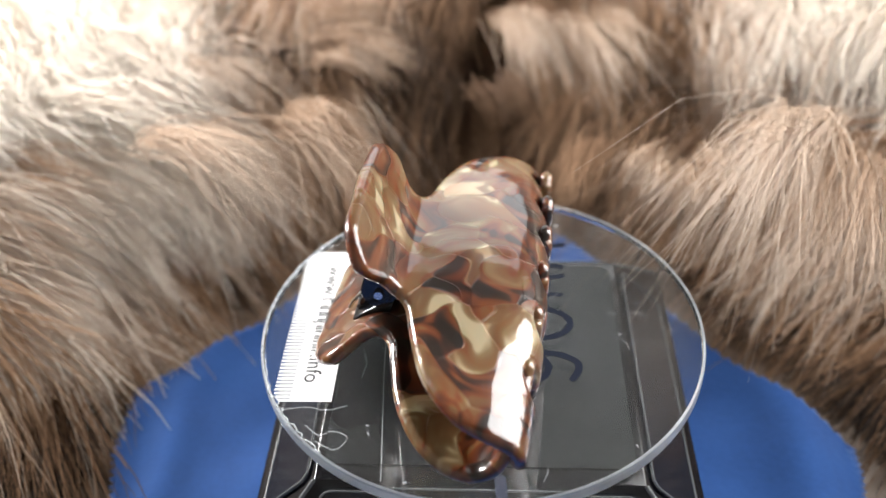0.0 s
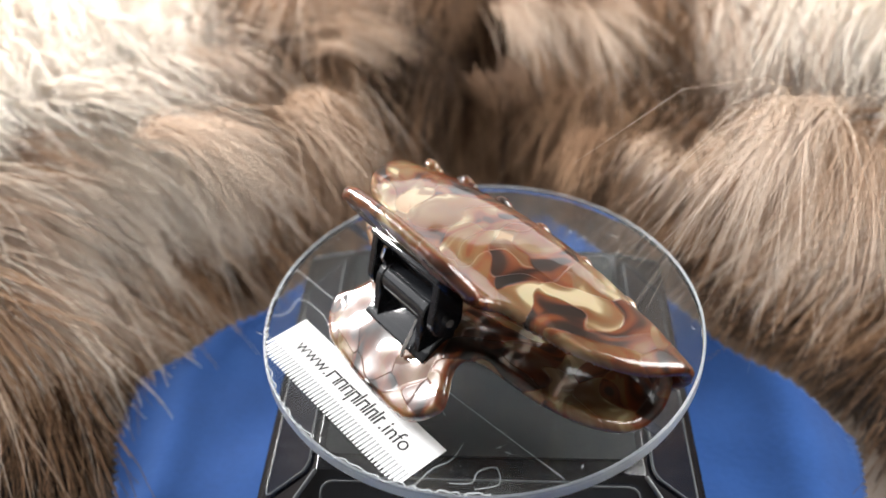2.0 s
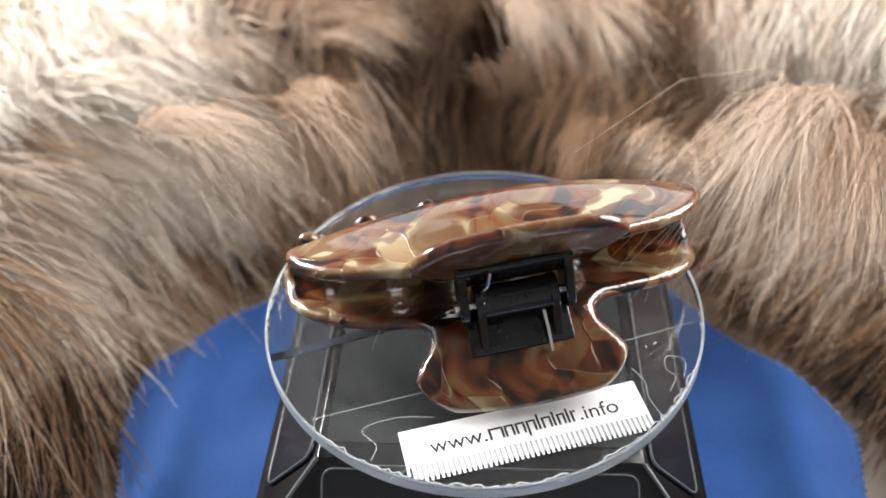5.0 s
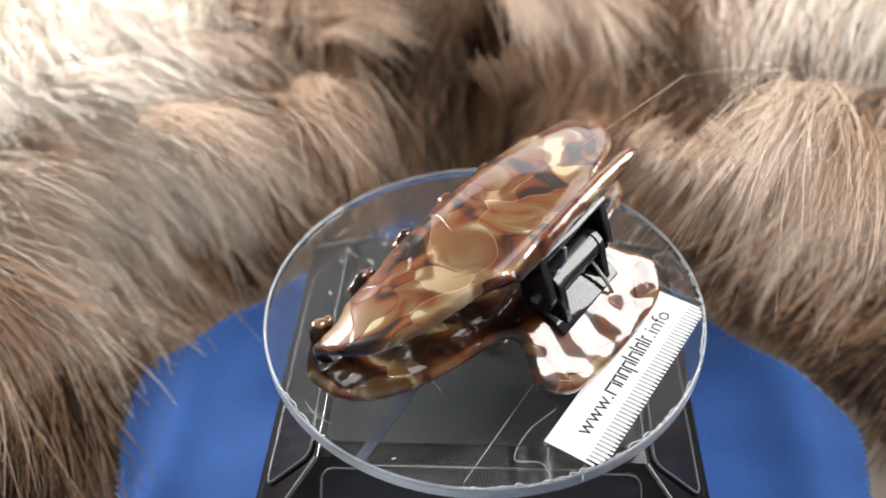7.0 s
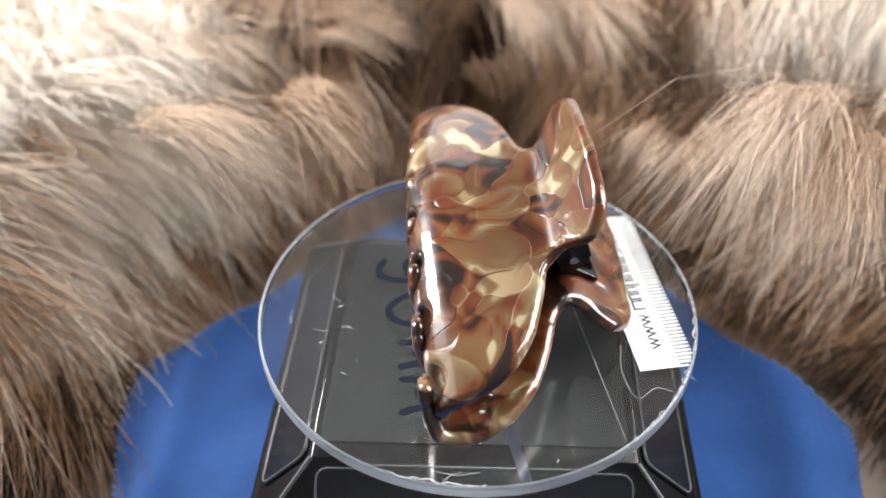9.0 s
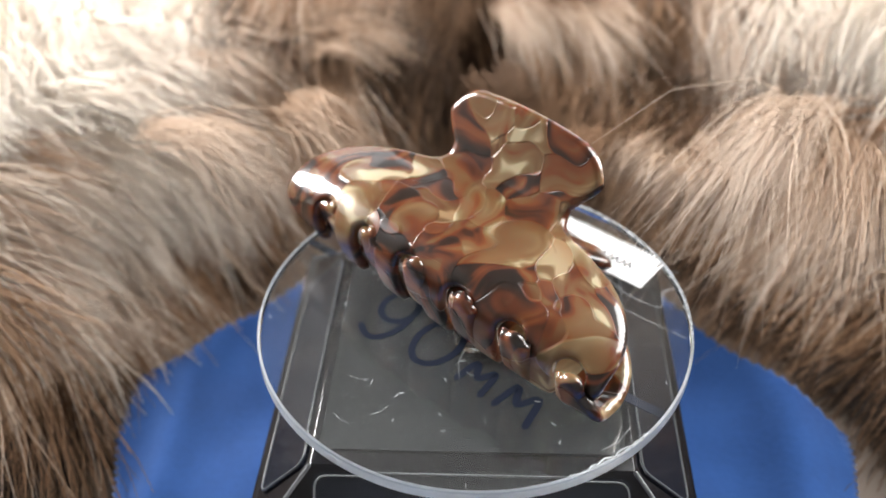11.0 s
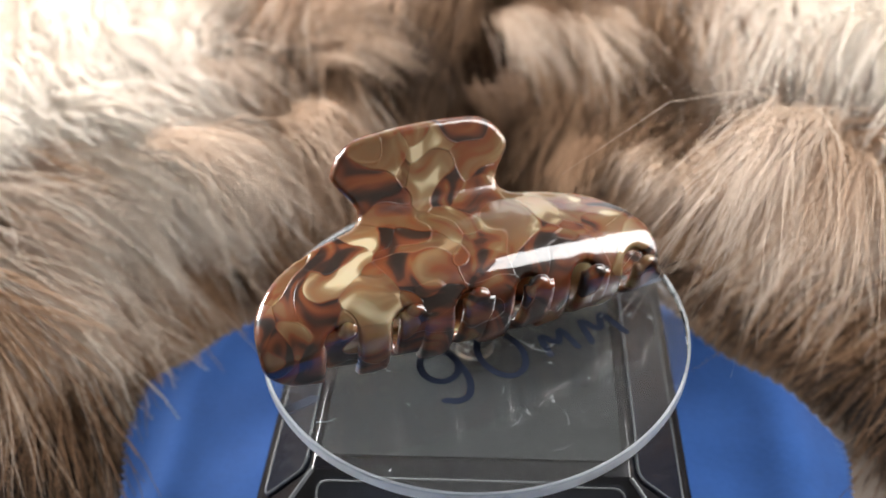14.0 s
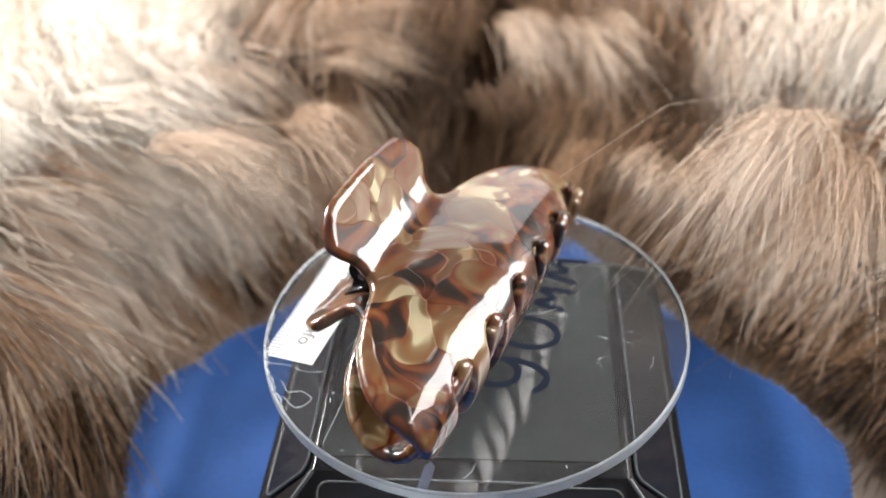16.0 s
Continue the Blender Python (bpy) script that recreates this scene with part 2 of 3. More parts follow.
# ---- the room round the table ----
def plain_room():
    def slab(name, lo, hi, mat):
        bm = box_bm([v * 1000 for v in lo], [v * 1000 for v in hi])
        ob = part(name, bm, mat, None)
        return tagged(ob, "plain painted surface of the room", "wall", kind="structure")
    # a broad window in the far wall
    slab("wall_north", (-1.0, 1.4, -0.8), (1.0, 1.5, 0.30), WALL)
    slab("wall_north", (-1.0, 1.4, 1.0), (1.0, 1.5, 1.6), WALL)
    slab("wall_north", (-1.0, 1.4, 0.30), (-0.75, 1.5, 1.0), WALL)
    slab("wall_north", (0.75, 1.4, 0.30), (1.0, 1.5, 1.0), WALL)
    slab("wall_south", (-1.0, -1.3, -0.8), (1.0, -1.2, 1.6), WALL)
    slab("ceiling", (-1.0, -1.3, 1.6), (1.0, 1.5, 1.7), WALL)
    slab("floor", (-1.0, -1.3, -0.9), (1.0, 1.5, -0.8), TABLE)
    for name, x0, x1, z0, z1 in (("wall_west", -1.0, -0.9, 0.2, 0.9), ("wall_east", 0.9, 1.0, 0.15, 0.85)):
        slab(name, (x0, -1.3, -0.8), (x1, 1.5, z0), WALL)
        slab(name, (x0, -1.3, z1), (x1, 1.5, 1.6), WALL)
        slab(name, (x0, -1.3, z0), (x1, -0.02, z1), WALL)
        slab(name, (x0, 0.72, z0), (x1, 1.5, z1), WALL)


plain_room()
TOP = -46.0


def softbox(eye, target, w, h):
    """A black housing behind a square light, on a pole that stands on the table; unseen, added to carry the light."""
    box = thing("added_softbox", "unseen black softbox housing on a slim pole, added behind an area light", "lamp", "softbox lamps")
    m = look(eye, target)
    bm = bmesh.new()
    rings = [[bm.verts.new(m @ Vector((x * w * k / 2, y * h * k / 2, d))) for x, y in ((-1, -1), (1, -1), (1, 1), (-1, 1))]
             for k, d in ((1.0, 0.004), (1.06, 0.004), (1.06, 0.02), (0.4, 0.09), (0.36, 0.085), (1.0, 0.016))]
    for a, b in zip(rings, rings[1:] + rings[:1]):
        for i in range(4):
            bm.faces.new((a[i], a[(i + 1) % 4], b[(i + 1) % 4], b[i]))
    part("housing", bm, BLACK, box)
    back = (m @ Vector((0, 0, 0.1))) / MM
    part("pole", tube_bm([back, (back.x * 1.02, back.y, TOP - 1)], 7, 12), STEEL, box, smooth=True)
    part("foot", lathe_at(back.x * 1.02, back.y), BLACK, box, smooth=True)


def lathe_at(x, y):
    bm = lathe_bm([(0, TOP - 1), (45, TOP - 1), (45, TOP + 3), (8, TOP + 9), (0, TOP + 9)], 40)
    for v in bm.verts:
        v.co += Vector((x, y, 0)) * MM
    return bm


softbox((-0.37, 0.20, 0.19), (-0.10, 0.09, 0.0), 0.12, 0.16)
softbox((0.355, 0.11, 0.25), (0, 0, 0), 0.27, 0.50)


def table():
    t = thing("table", "dark wooden table under the cloth and fur", "table")
    part("tabletop", box_bm((-420, -380, TOP - 30), (420, 420, TOP - 1), 2), TABLE, t)
    for x in (-380, 380):
        for y in (-340, 380):
            part("leg", box_bm((x - 25, y - 25, -800), (x + 25, y + 25, TOP - 30), 2), TABLE, t)


table()


# ---- blue cloth ----
def cloth():
    """A blue cloth with pinked edges, rumpled over the table."""
    nx, ny = 150, 130
    verts, faces = [], []

    for j in range(ny + 1):
        v = j / ny
        for i in range(nx + 1):
            u = i / nx * 2 - 1
            x = u * 90
            far = min(93.0, 3 + 1.2 * (90 - x)) if x > 0 else min(93.0, 16 + 1.02 * (90 + x))
            y = -125 + v * (far + 125)
            # the side edges draw in towards the near side
            x *= 1 - 0.0022 * max(0.0, -4 - y) * (1.0 if u > 0 else 1.4) if y > -60 else 1 - 0.0022 * 56 * (1.0 if u > 0 else 1.4)
            pink = 1.7 * (abs((j * 1.0) % 2 - 1) - 0.5)
            if i == 0:
                x += pink
            if i == nx:
                x -= pink
            if j == ny:
                y += 1.7 * (abs((i * 1.0) % 2 - 1) - 0.5)
            z = TOP + 2 + 3.0 * noise.noise(Vector((x * 0.02, y * 0.02, 1.0))) + 1.2 * noise.noise(Vector((x * 0.06, y * 0.05, 4.0)))
            fold = math.exp(-((x + 76 - 0.16 * y + 3 * math.sin(y * 0.07)) / 6) ** 2) * 4 + math.exp(-((x - 78 - 0.1 * y) / 9) ** 2) * 6
            z += fold * (1 - 0.4 * v) + 1.5
            verts.append((x * MM, y * MM, z * MM))
    n0 = len(verts)
    verts += [(a, b, c - 0.8 * MM) for a, b, c in verts]
    w = nx + 1
    for j in range(ny):
        for i in range(nx):
            a = j * w + i
            faces.append((a, a + 1, a + 1 + w, a + w))
            faces.append((n0 + a, n0 + a + w, n0 + a + 1 + w, n0 + a + 1))
    rim = [i for i in range(w)] + [j * w + nx for j in range(1, ny + 1)] + [ny * w + i for i in range(nx - 1, -1, -1)] + [j * w for j in range(ny - 1, 0, -1)]
    for a, b in zip(rim, rim[1:] + rim[:1]):
        faces.append((b, a, n0 + a, n0 + b))
    ob = new("cloth", mesh_of("cloth", verts, faces, CLOTH))
    tagged(ob, "bright blue microfibre cloth with pinked zigzag edges under the stand", "cloth")


cloth()


# ---- fur collar ----
FUR_MIN, FUR_MAX = -42.0, 226.0


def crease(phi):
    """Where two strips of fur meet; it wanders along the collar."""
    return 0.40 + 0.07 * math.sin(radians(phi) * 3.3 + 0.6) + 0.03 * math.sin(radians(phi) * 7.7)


def fur_ground(phi, w):
    """A point of the fur's hide: phi in degrees round the stand, w from the inner hem (0) to the far side (1)."""
    a = radians(phi)
    r = 95 + 147 * w + 4 * math.sin(a * 5 + 1.0) + 11 * max(0.0, 0.32 - math.sin(a))
    s = min(1.0, w * 1.9)
    z = TOP + 1 + 46 * (s * s * (3 - 2 * s)) + 3 * math.sin(3.1 * a) * w
    # a crease runs along the collar where two strips of fur meet
    z -= 6 * math.exp(-((w - crease(phi)) / 0.04) ** 2)
    return Vector((r * math.cos(a) * 1.06, r * math.sin(a) * 0.95 + 6, z))


# standing tufts: root, tip (millimetres) and lightness
TUFTS = [(8, 135, 17, 103, 0.95), (28, 130, 39, 97, 0.90), (16, 137, 26, 115, -0.10), (3, 93, 7, 84, -0.20), (-47, 70, -31, 52, -0.20),
         (-87, 62, -55, 41, 0.85),   (89, 76, 65, 42, 1.00),
         (86, 70, 55, 20, 1.00), (84, 67, 67, 18, 0.95), (45, 53, 37, 45, 0.95), (55, 51, 56, 42, 0.85), (-59, 121, -22, 142, 0.80),
         (-51, 113, -23, 108, 0.75), (98, 54, 82, 11, 0.85), (-57, 72, -39, 49, 0.80), (28, 58, 21, 42, 0.30)]


def fur():
    hide_v, hide_f = [], []
    na, nw = 120, 40
    for i in range(na + 1):
        for j in range(nw + 1):
            hide_v.append(fur_ground(FUR_MIN + (FUR_MAX - FUR_MIN) * i / na, j / nw) * MM)
    for i in range(na):
        for j in range(nw):
            a = i * (nw + 1) + j
            hide_f.append((a, a + 1, a + nw + 2, a + nw + 1))
    garment = thing("fur_collar", "thick brown and cream long-haired fur collar laid round the stand", "fur")
    hide = new("hide", mesh_of("hide", hide_v, hide_f, HIDE))
    hide.parent = garment
    rng = np.random.default_rng(7)
    CL, PER, SEG = 3600, 40, 3
    P = np.zeros((CL, 3)); D = np.zeros((CL, 3)); N = np.zeros((CL, 3)); L = np.zeros(CL); tone_and_light = np.zeros(CL); tuft = np.zeros(CL); fine = np.zeros(CL)
    for c in range(CL):
        phi = FUR_MIN + (FUR_MAX - FUR_MIN) * rng.random()
        w = rng.random() ** 1.05
        p = fur_ground(phi, w)
        dw = (fur_ground(phi, w + 0.01) - fur_ground(phi, w - 0.01)).normalized()
        dp = (fur_ground(phi + 0.5, w) - fur_ground(phi - 0.5, w)).normalized()
        n = dp.cross(dw)
        if n.z < 0:
            n = -n
        swirl = 0.55 * noise.noise(p * 0.018) + 0.35 * noise.noise(p * 0.06)
        # the hair is brushed in towards the stand, a little aslant on the outer strip
        way = -dw if w < crease(phi) else -dw * 0.9 + dp * (0.35 if phi > 90 else -0.35)
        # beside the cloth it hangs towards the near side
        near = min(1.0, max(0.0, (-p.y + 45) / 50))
        way = way * (1 - near) + Vector((0.1 if p.x > 0 else -0.1, -1, -0.1)) * near
        way = (way + dp * swirl * (1 - 0.5 * near)).normalized()
        P[c], D[c], N[c] = p, way, n
        if c % 6 == 0:
            # paler guard tufts stand out of the coat
            tuft[c] = 1.0
        L[c] = 34 + 22 * rng.random() if w > 0.1 else (9 if abs(p.x) < 60 else 15) + 130 * w + 5 * rng.random()
        # it is also darker in the middle and on the near side
        # painted light: hair pales outwards and to the left, as if strongly lit
        # painted shade: hair is darkened along the inner hem and in the crease
        tone_and_light[c] = 0.36 + 1.25 * w * (0.08 + 0.92 * min(1.0, abs(p.x + 12) / 120)) + 0.26 * noise.noise(p * 0.022 + Vector((9, 3, 1))) + 0.13 * rng.standard_normal() - 0.9 * near - 0.26 * math.exp(-((p.x - 25) / 75) ** 2) + 0.30 * min(1.0, max(0.0, (-p.x - 80) / 50)) - 0.28 * math.exp(-w / 0.1) - 0.4 * math.exp(-((w - crease(phi)) / 0.05) ** 2)
    for c, (x0, y0, x1, y1, tn) in enumerate(TUFTS):
        for k in range(4):
            i = c * 4 + k
            P[i] = (x0 + 4 * rng.standard_normal(), y0 + 4 * rng.standard_normal(), 6 + k)
            d = np.array((x1 - x0, y1 - y0, -5.0))
            L[i] = np.linalg.norm(d) * (1.0 + 0.12 * rng.standard_normal())
            D[i], N[i] = d / np.linalg.norm(d), (0, 0, 1)
            tone_and_light[i], tuft[i], fine[i] = 0.18 + 0.50 * tn, 0.5, 1.0
    tone_and_light += tuft * (0.06 + 0.22 * rng.random(CL))
    L *= 1 + 0.25 * tuft
    K = CL * PER
    idx = np.repeat(np.arange(CL), PER)
    off = rng.normal(0, 3.1, (K, 3)) * (1.15 - 0.5 * tuft[idx])[:, None]; off[:, 2] *= 0.25
    root = P[idx] + off
    length = L[idx] * rng.uniform(0.65, 1.15, K)
    dirs = D[idx] + rng.normal(0, 0.12, (K, 3))
    dirs /= np.linalg.norm(dirs, axis=1)[:, None]
    lift = rng.uniform(0.35, 0.75, K) + 0.22 * tuft[idx]
    wid = rng.uniform(0.25, 0.7, K) * (1 - 0.5 * fine[idx]) * (1 - 0.35 * tuft[idx])
    ton = tone_and_light[idx]
    side = np.cross(dirs, N[idx]); side /= np.linalg.norm(side, axis=1)[:, None]
    curl = rng.normal(0, 0.10, K)
    V = np.zeros((K, SEG + 1, 3, 3), dtype=np.float32)
    A = np.zeros((K, SEG + 1, 3), dtype=np.float32)
    for s in range(SEG + 1):
        f = s / SEG
        pull = (P[idx] - root) * ((0.45 + 0.5 * tuft[idx]) * f ** 1.2)[:, None]
        c = root + pull + dirs * (length * f)[:, None] + N[idx] * (length * (lift * f - 0.75 * lift * f * f))[:, None] + side * (curl * length * f * f)[:, None]
        c[:, 2] -= length * 0.10 * f * f
        rad = wid * (1.0 - 0.85 * f ** 2) * 0.5
        for k in range(3):
            ang = 2 * math.pi * k / 3
            V[:, s, k] = c + side * (rad * math.cos(ang))[:, None] + N[idx] * (rad * math.sin(ang))[:, None]
        A[:, s] = f
    nv = (SEG + 1) * 3
    quads = []
    for s in range(SEG):
        for k in range(3):
            a, b = s * 3 + k, s * 3 + (k + 1) % 3
            quads.append((a, b, b + 3, a + 3))
    F = (np.array(quads)[None] + (np.arange(K) * nv)[:, None, None]).reshape(-1)
    me = bpy.data.meshes.new("hair")
    me.vertices.add(K * nv)
    me.vertices.foreach_set("co", (V * MM).ravel())
    nf = len(F) // 4
    me.loops.add(len(F))
    me.loops.foreach_set("vertex_index", F.astype(np.int32))
    me.polygons.add(nf)
    me.polygons.foreach_set("loop_start", np.arange(0, len(F), 4, dtype=np.int32))
    me.polygons.foreach_set("use_smooth", np.ones(nf, dtype=bool))
    me.update(calc_edges=True)
    me.attributes.new("along", "FLOAT", "POINT").data.foreach_set("value", A.ravel())
    me.attributes.new("tone_and_light", "FLOAT", "POINT").data.foreach_set("value", np.repeat(ton, nv).astype(np.float32))
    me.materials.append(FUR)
    hair = new("hair", me)
    hair.parent = garment
    tagged(hair, "dense long brown and cream hair", kind="stuff")


fur()


# ---- the stand ----
def rounded_panel(lo, hi, r, z, h, n=6):
    """A thin plate with rounded corners, millimetres, lying in the plane z."""
    bm = bmesh.new()
    ring = []
    for cx, cy, a0 in ((hi[0] - r, hi[1] - r, 0), (lo[0] + r, hi[1] - r, 90), (lo[0] + r, lo[1] + r, 180), (hi[0] - r, lo[1] + r, 270)):
        for k in range(n + 1):
            a = radians(a0 + 90 * k / n)
            ring.append((cx + r * math.cos(a), cy + r * math.sin(a)))
    top = [bm.verts.new((x * MM, y * MM, (z + h) * MM)) for x, y in ring]
    low = [bm.verts.new((x * MM, y * MM, z * MM)) for x, y in ring]
    bm.faces.new(top)
    bm.faces.new(low[::-1])
    for i in range(len(ring)):
        j = (i + 1) % len(ring)
        bm.faces.new((top[i], low[i], low[j], top[j]))
    return bm


def stand():
    s = thing("display_stand", "black square display stand with sloping solar panels", "display stand")
    T0, B0, ZT, ZB = 32.5, 46.0, -12.0, -26.0
    bm = bmesh.new()
    levels = [(T0, ZT), (B0, ZB), (B0 + 1.5, ZB - 1), (B0 + 1.5, TOP + 3)]
    rings = [[bm.verts.new((x * h * MM, y * h * MM, z * MM)) for x, y in ((-1, -1), (1, -1), (1, 1), (-1, 1))] for h, z in levels]
    for a, b in zip(rings, rings[1:]):
        for i in range(4):
            bm.faces.new((a[i], a[(i + 1) % 4], b[(i + 1) % 4], b[i]))
    bm.faces.new(rings[0])
    bm.faces.new(rings[-1][::-1])
    bmesh.ops.bevel(bm, geom=bm.edges[:], offset=0.15 * MM, segments=2, profile=0.5, affect="EDGES")
    part("body", bm, BODY, s, smooth=True)
    part("top_plate", rounded_panel((-31, -30), (31, 31), 2.5, ZT + 0.02, 0.5), TOPPLATE, s, "dark grey top plate with rounded corners")
    slope = math.atan2(ZT - ZB, B0 - T0)
    mid = Vector(((T0 + B0) / 2, 0, (ZT + ZB) / 2))
    ln = math.hypot(ZT - ZB, B0 - T0)
    for k in range(4):
        bm = rounded_panel((-ln / 2 + 1.6, -32), (ln / 2 - 1.8, 32), 2.5, 0.05, 0.5)
        for v in bm.verts:
            v.co = (Matrix.Rotation(k * math.pi / 2, 4, "Z") @ Matrix.Translation(mid * MM) @ Matrix.Rotation(slope, 4, "Y")) @ v.co
        panel = part("solar_panel", bm, SOLAR, s, "dark blue glossy solar panel")
        hx, hy, r = ln / 2 - 2.2, 31.4, 2.2
        loop = [(cx + r * math.cos(radians(a0 + q)), cy + r * math.sin(radians(a0 + q)), 0.62) for cx, cy, a0 in ((hx - r, hy - r, 0), (r - hx, hy - r, 90), (r - hx, r - hy, 180), (hx - r, r - hy, 270)) for q in (0, 30, 60, 90)]
        bm = tube_bm(loop + loop[:1], 0.22, 6)
        place = Matrix.Rotation(k * math.pi / 2, 4, "Z") @ Matrix.Translation(mid * MM) @ Matrix.Rotation(slope, 4, "Y")
        for v in bm.verts:
            v.co = place @ v.co
        part("panel_rim", bm, RIM_AND_GLINT, panel, "thin grey moulded rim", smooth=True)
        # pale rod in place of the reflection along the bevelled corner
        sx, sy = ((1, 1), (-1, 1), (-1, -1), (1, -1))[k]
        part("corner_highlight", tube_bm([(sx * (T0 + 0.1), sy * (T0 + 0.1), ZT - 0.1), (sx * (B0 + 0.1), sy * (B0 + 0.1), ZB)], 0.5, 10), RIM_AND_GLINT, s, "pale rod drawn in for the highlight on the corner", smooth=True)
    part("spindle_collar", lathe_bm([(0, ZT + 0.4), (6.0, ZT + 0.4), (6.0, ZT + 1.4), (5.2, ZT + 1.9), (0, ZT + 1.9)], 48), CLEAR, s, smooth=True)


stand()


# ---- turning disc ----
R = 46.95


def stroke_ellipse(cy, cx, ry, rx, a0=0, a1=360, n=28):
    return [(cx - rx * math.cos(radians(a0 + (a1 - a0) * i / n)), cy + ry * math.sin(radians(a0 + (a1 - a0) * i / n))) for i in range(n + 1)]


def smooth_path(points, n=6):
    """A rounded path through control points (Catmull-Rom)."""
    p = [Vector((*q, 0)) for q in points]
    p = [p[0] * 2 - p[1]] + p + [p[-1] * 2 - p[-2]]
    out = []
    for i in range(1, len(p) - 2):
        for k in range(n):
            t = k / n
            out.append(0.5 * (2 * p[i] + (p[i + 1] - p[i - 1]) * t + (2 * p[i - 1] - 5 * p[i] + 4 * p[i + 1] - p[i + 2]) * t * t + (3 * p[i] - p[i - 1] - 3 * p[i + 1] + p[i + 2]) * t ** 3))
    out.append(p[-2])
    return [(v.x, v.y) for v in out]


def disc():
    d = thing("turntable_disc", "clear round acrylic disc with label, handwriting and scuffed rim", "turntable disc")
    part("plate", lathe_bm([(0, -3.0), (R - 0.5, -3.0), (R, -2.5), (R, -0.5), (R - 0.5, 0), (0, 0)], 160), CLEAR, d, smooth=True).visible_shadow = False
    part("rim", lathe_bm([(R - 0.45, 0.02), (R + 0.02, -0.5), (R + 0.14, -0.45), (R + 0.05, 0.02), (R - 0.4, 0.1)], 160), FROST, d, "whitish scuffed edge of the disc", smooth=True)
    part("edge_band", lathe_bm([(R + 0.02, -2.6), (R + 0.16, -2.6), (R + 0.16, -0.5), (R + 0.02, -0.5)], 160), HAZE, d, "hazy sawn side of the disc", smooth=True)
    part("stem", lathe_bm([(0, -10.0), (4.4, -10.0), (4.4, -6.5), (3.6, -6.0), (3.6, -3.05), (0, -3.05)], 48), CLEAR, d, "clear acrylic stem", smooth=True)
    # paper label with a printed web address and ruler marks
    paper = part("paper_label", box_bm((-37.6, -23.0, 0.03), (-29.2, 24.5, 0.13)), PAPER, d, "white paper label with black print")

    def words(text, size, x, y):
        cu = bpy.data.curves.new("lettering", "FONT")
        cu.body, cu.size, cu.extrude = text, size * MM, 0.01 * MM
        tmp = bpy.data.objects.new("lettering", cu)
        scene.collection.objects.link(tmp)
        bpy.context.view_layer.update()
        me = bpy.data.meshes.new_from_object(tmp.evaluated_get(bpy.context.evaluated_depsgraph_get()))
        wide = max(v.co.x for v in me.vertices) / MM
        bpy.data.objects.remove(tmp)
        me.materials.clear()
        me.materials.append(INK)
        ob = new("lettering", me)
        ob.parent = paper
        ob.matrix_basis = pose(x * MM, y * MM, 0.15 * MM, 0, 0, -90)
        return y - wide
    BASE, y = -35.6, 19.3
    y = words("www.", 4.7, BASE, y) - 0.5
    for w, tall, drop in ((2.9, 2.6, 0), (1.9, 2.6, 0), (1.9, 2.6, 0), (1.9, 2.6, -1.0), (0.5, 3.6, 0), (1.9, 2.6, 0), (0.5, 3.4, 0), (1.6, 2.6, 0), (0.5, 3.4, 0), (1.0, 2.6, 0)):
        part("printed_bar", box_bm((BASE + drop, y - 0.46, 0.14), (BASE + tall, y, 0.16)), INK, paper)
        if w > 0.6:
            part("printed_bar", box_bm((BASE + tall - 0.45, y - w, 0.14), (BASE + tall, y - 0.5, 0.16)), INK, paper)
        if w > 1.5:
            part("printed_bar", box_bm((BASE, y - w, 0.14), (BASE + tall - 0.5, y - w + 0.46, 0.16)), INK, paper)
        y -= w * 0.92 + 0.42
    words(".info", 4.7, BASE, y)
    part("ruler_strip", box_bm((-40.4, -22.6, 0.03), (-37.65, 23.6, 0.07)), STRIP, paper, "clear film with ruler marks")
    for i in range(48):
        marks = bmesh.new()
        yy = -23 + i * 1.0
        xi = -math.sqrt(max(0, (R - 0.8) ** 2 - yy * yy))
        lo = max(-41.2, xi)
        vs = [marks.verts.new((x * MM, q * MM, 0.1 * MM)) for x, q in ((lo, yy), (lo, yy + 0.52), (-37.5, yy + 0.52), (-37.5, yy))]
        ws = [marks.verts.new((v.co.x, v.co.y, 0.03 * MM)) for v in vs]
        marks.faces.new(vs)
        marks.faces.new(ws[::-1])
        for a in range(4):
            marks.faces.new((vs[a], ws[a], ws[(a + 1) % 4], vs[(a + 1) % 4]))
        part("ruler_mark", marks, TAPE, paper)
    # 90 mm written by hand
    W9 = 1.55
    part("marker_stroke", ribbon_bm(stroke_ellipse(-13.3, 9.3, 3.9, 4.6), W9, 0.02), MARKER, d, "black marker writing")
    part("marker_stroke", ribbon_bm(smooth_path([(8.0, -9.6), (14.8, -9.2), (19.3, -11.2), (20.0, -13.8), (18.5, -16.6)]), W9, 0.03), MARKER, d)
    part("marker_stroke", ribbon_bm(stroke_ellipse(0.0, 12.2, 4.6, 6.9), W9, 0.02), MARKER, d)
    for q in ([(17.6, 9.2), (11.7, 10.1), (15.0, 12.6), (11.8, 14.9), (18.3, 15.7)], [(18.3, 19.1), (11.6, 20.4), (15.6, 22.8), (11.8, 25.6), (19.2, 27.3)]):
        part("marker_stroke", ribbon_bm(smooth_path(q), W9, 0.02), MARKER, d)
    # a marker line across the underside, worn away in the middle
    part("marker_line", ribbon_bm([(-1.8, 46.0), (-0.8, 32.0), (0.4, 18.0)], 2.1, -3.3, 0.25), MARKER, d, "dark blue marker line")
    part("marker_line", ribbon_bm([(3.9, -39.5), (4.2, -43.0), (4.4, -46.0)], 2.1, -3.3, 0.25), MARKER, d, "dark blue marker line")
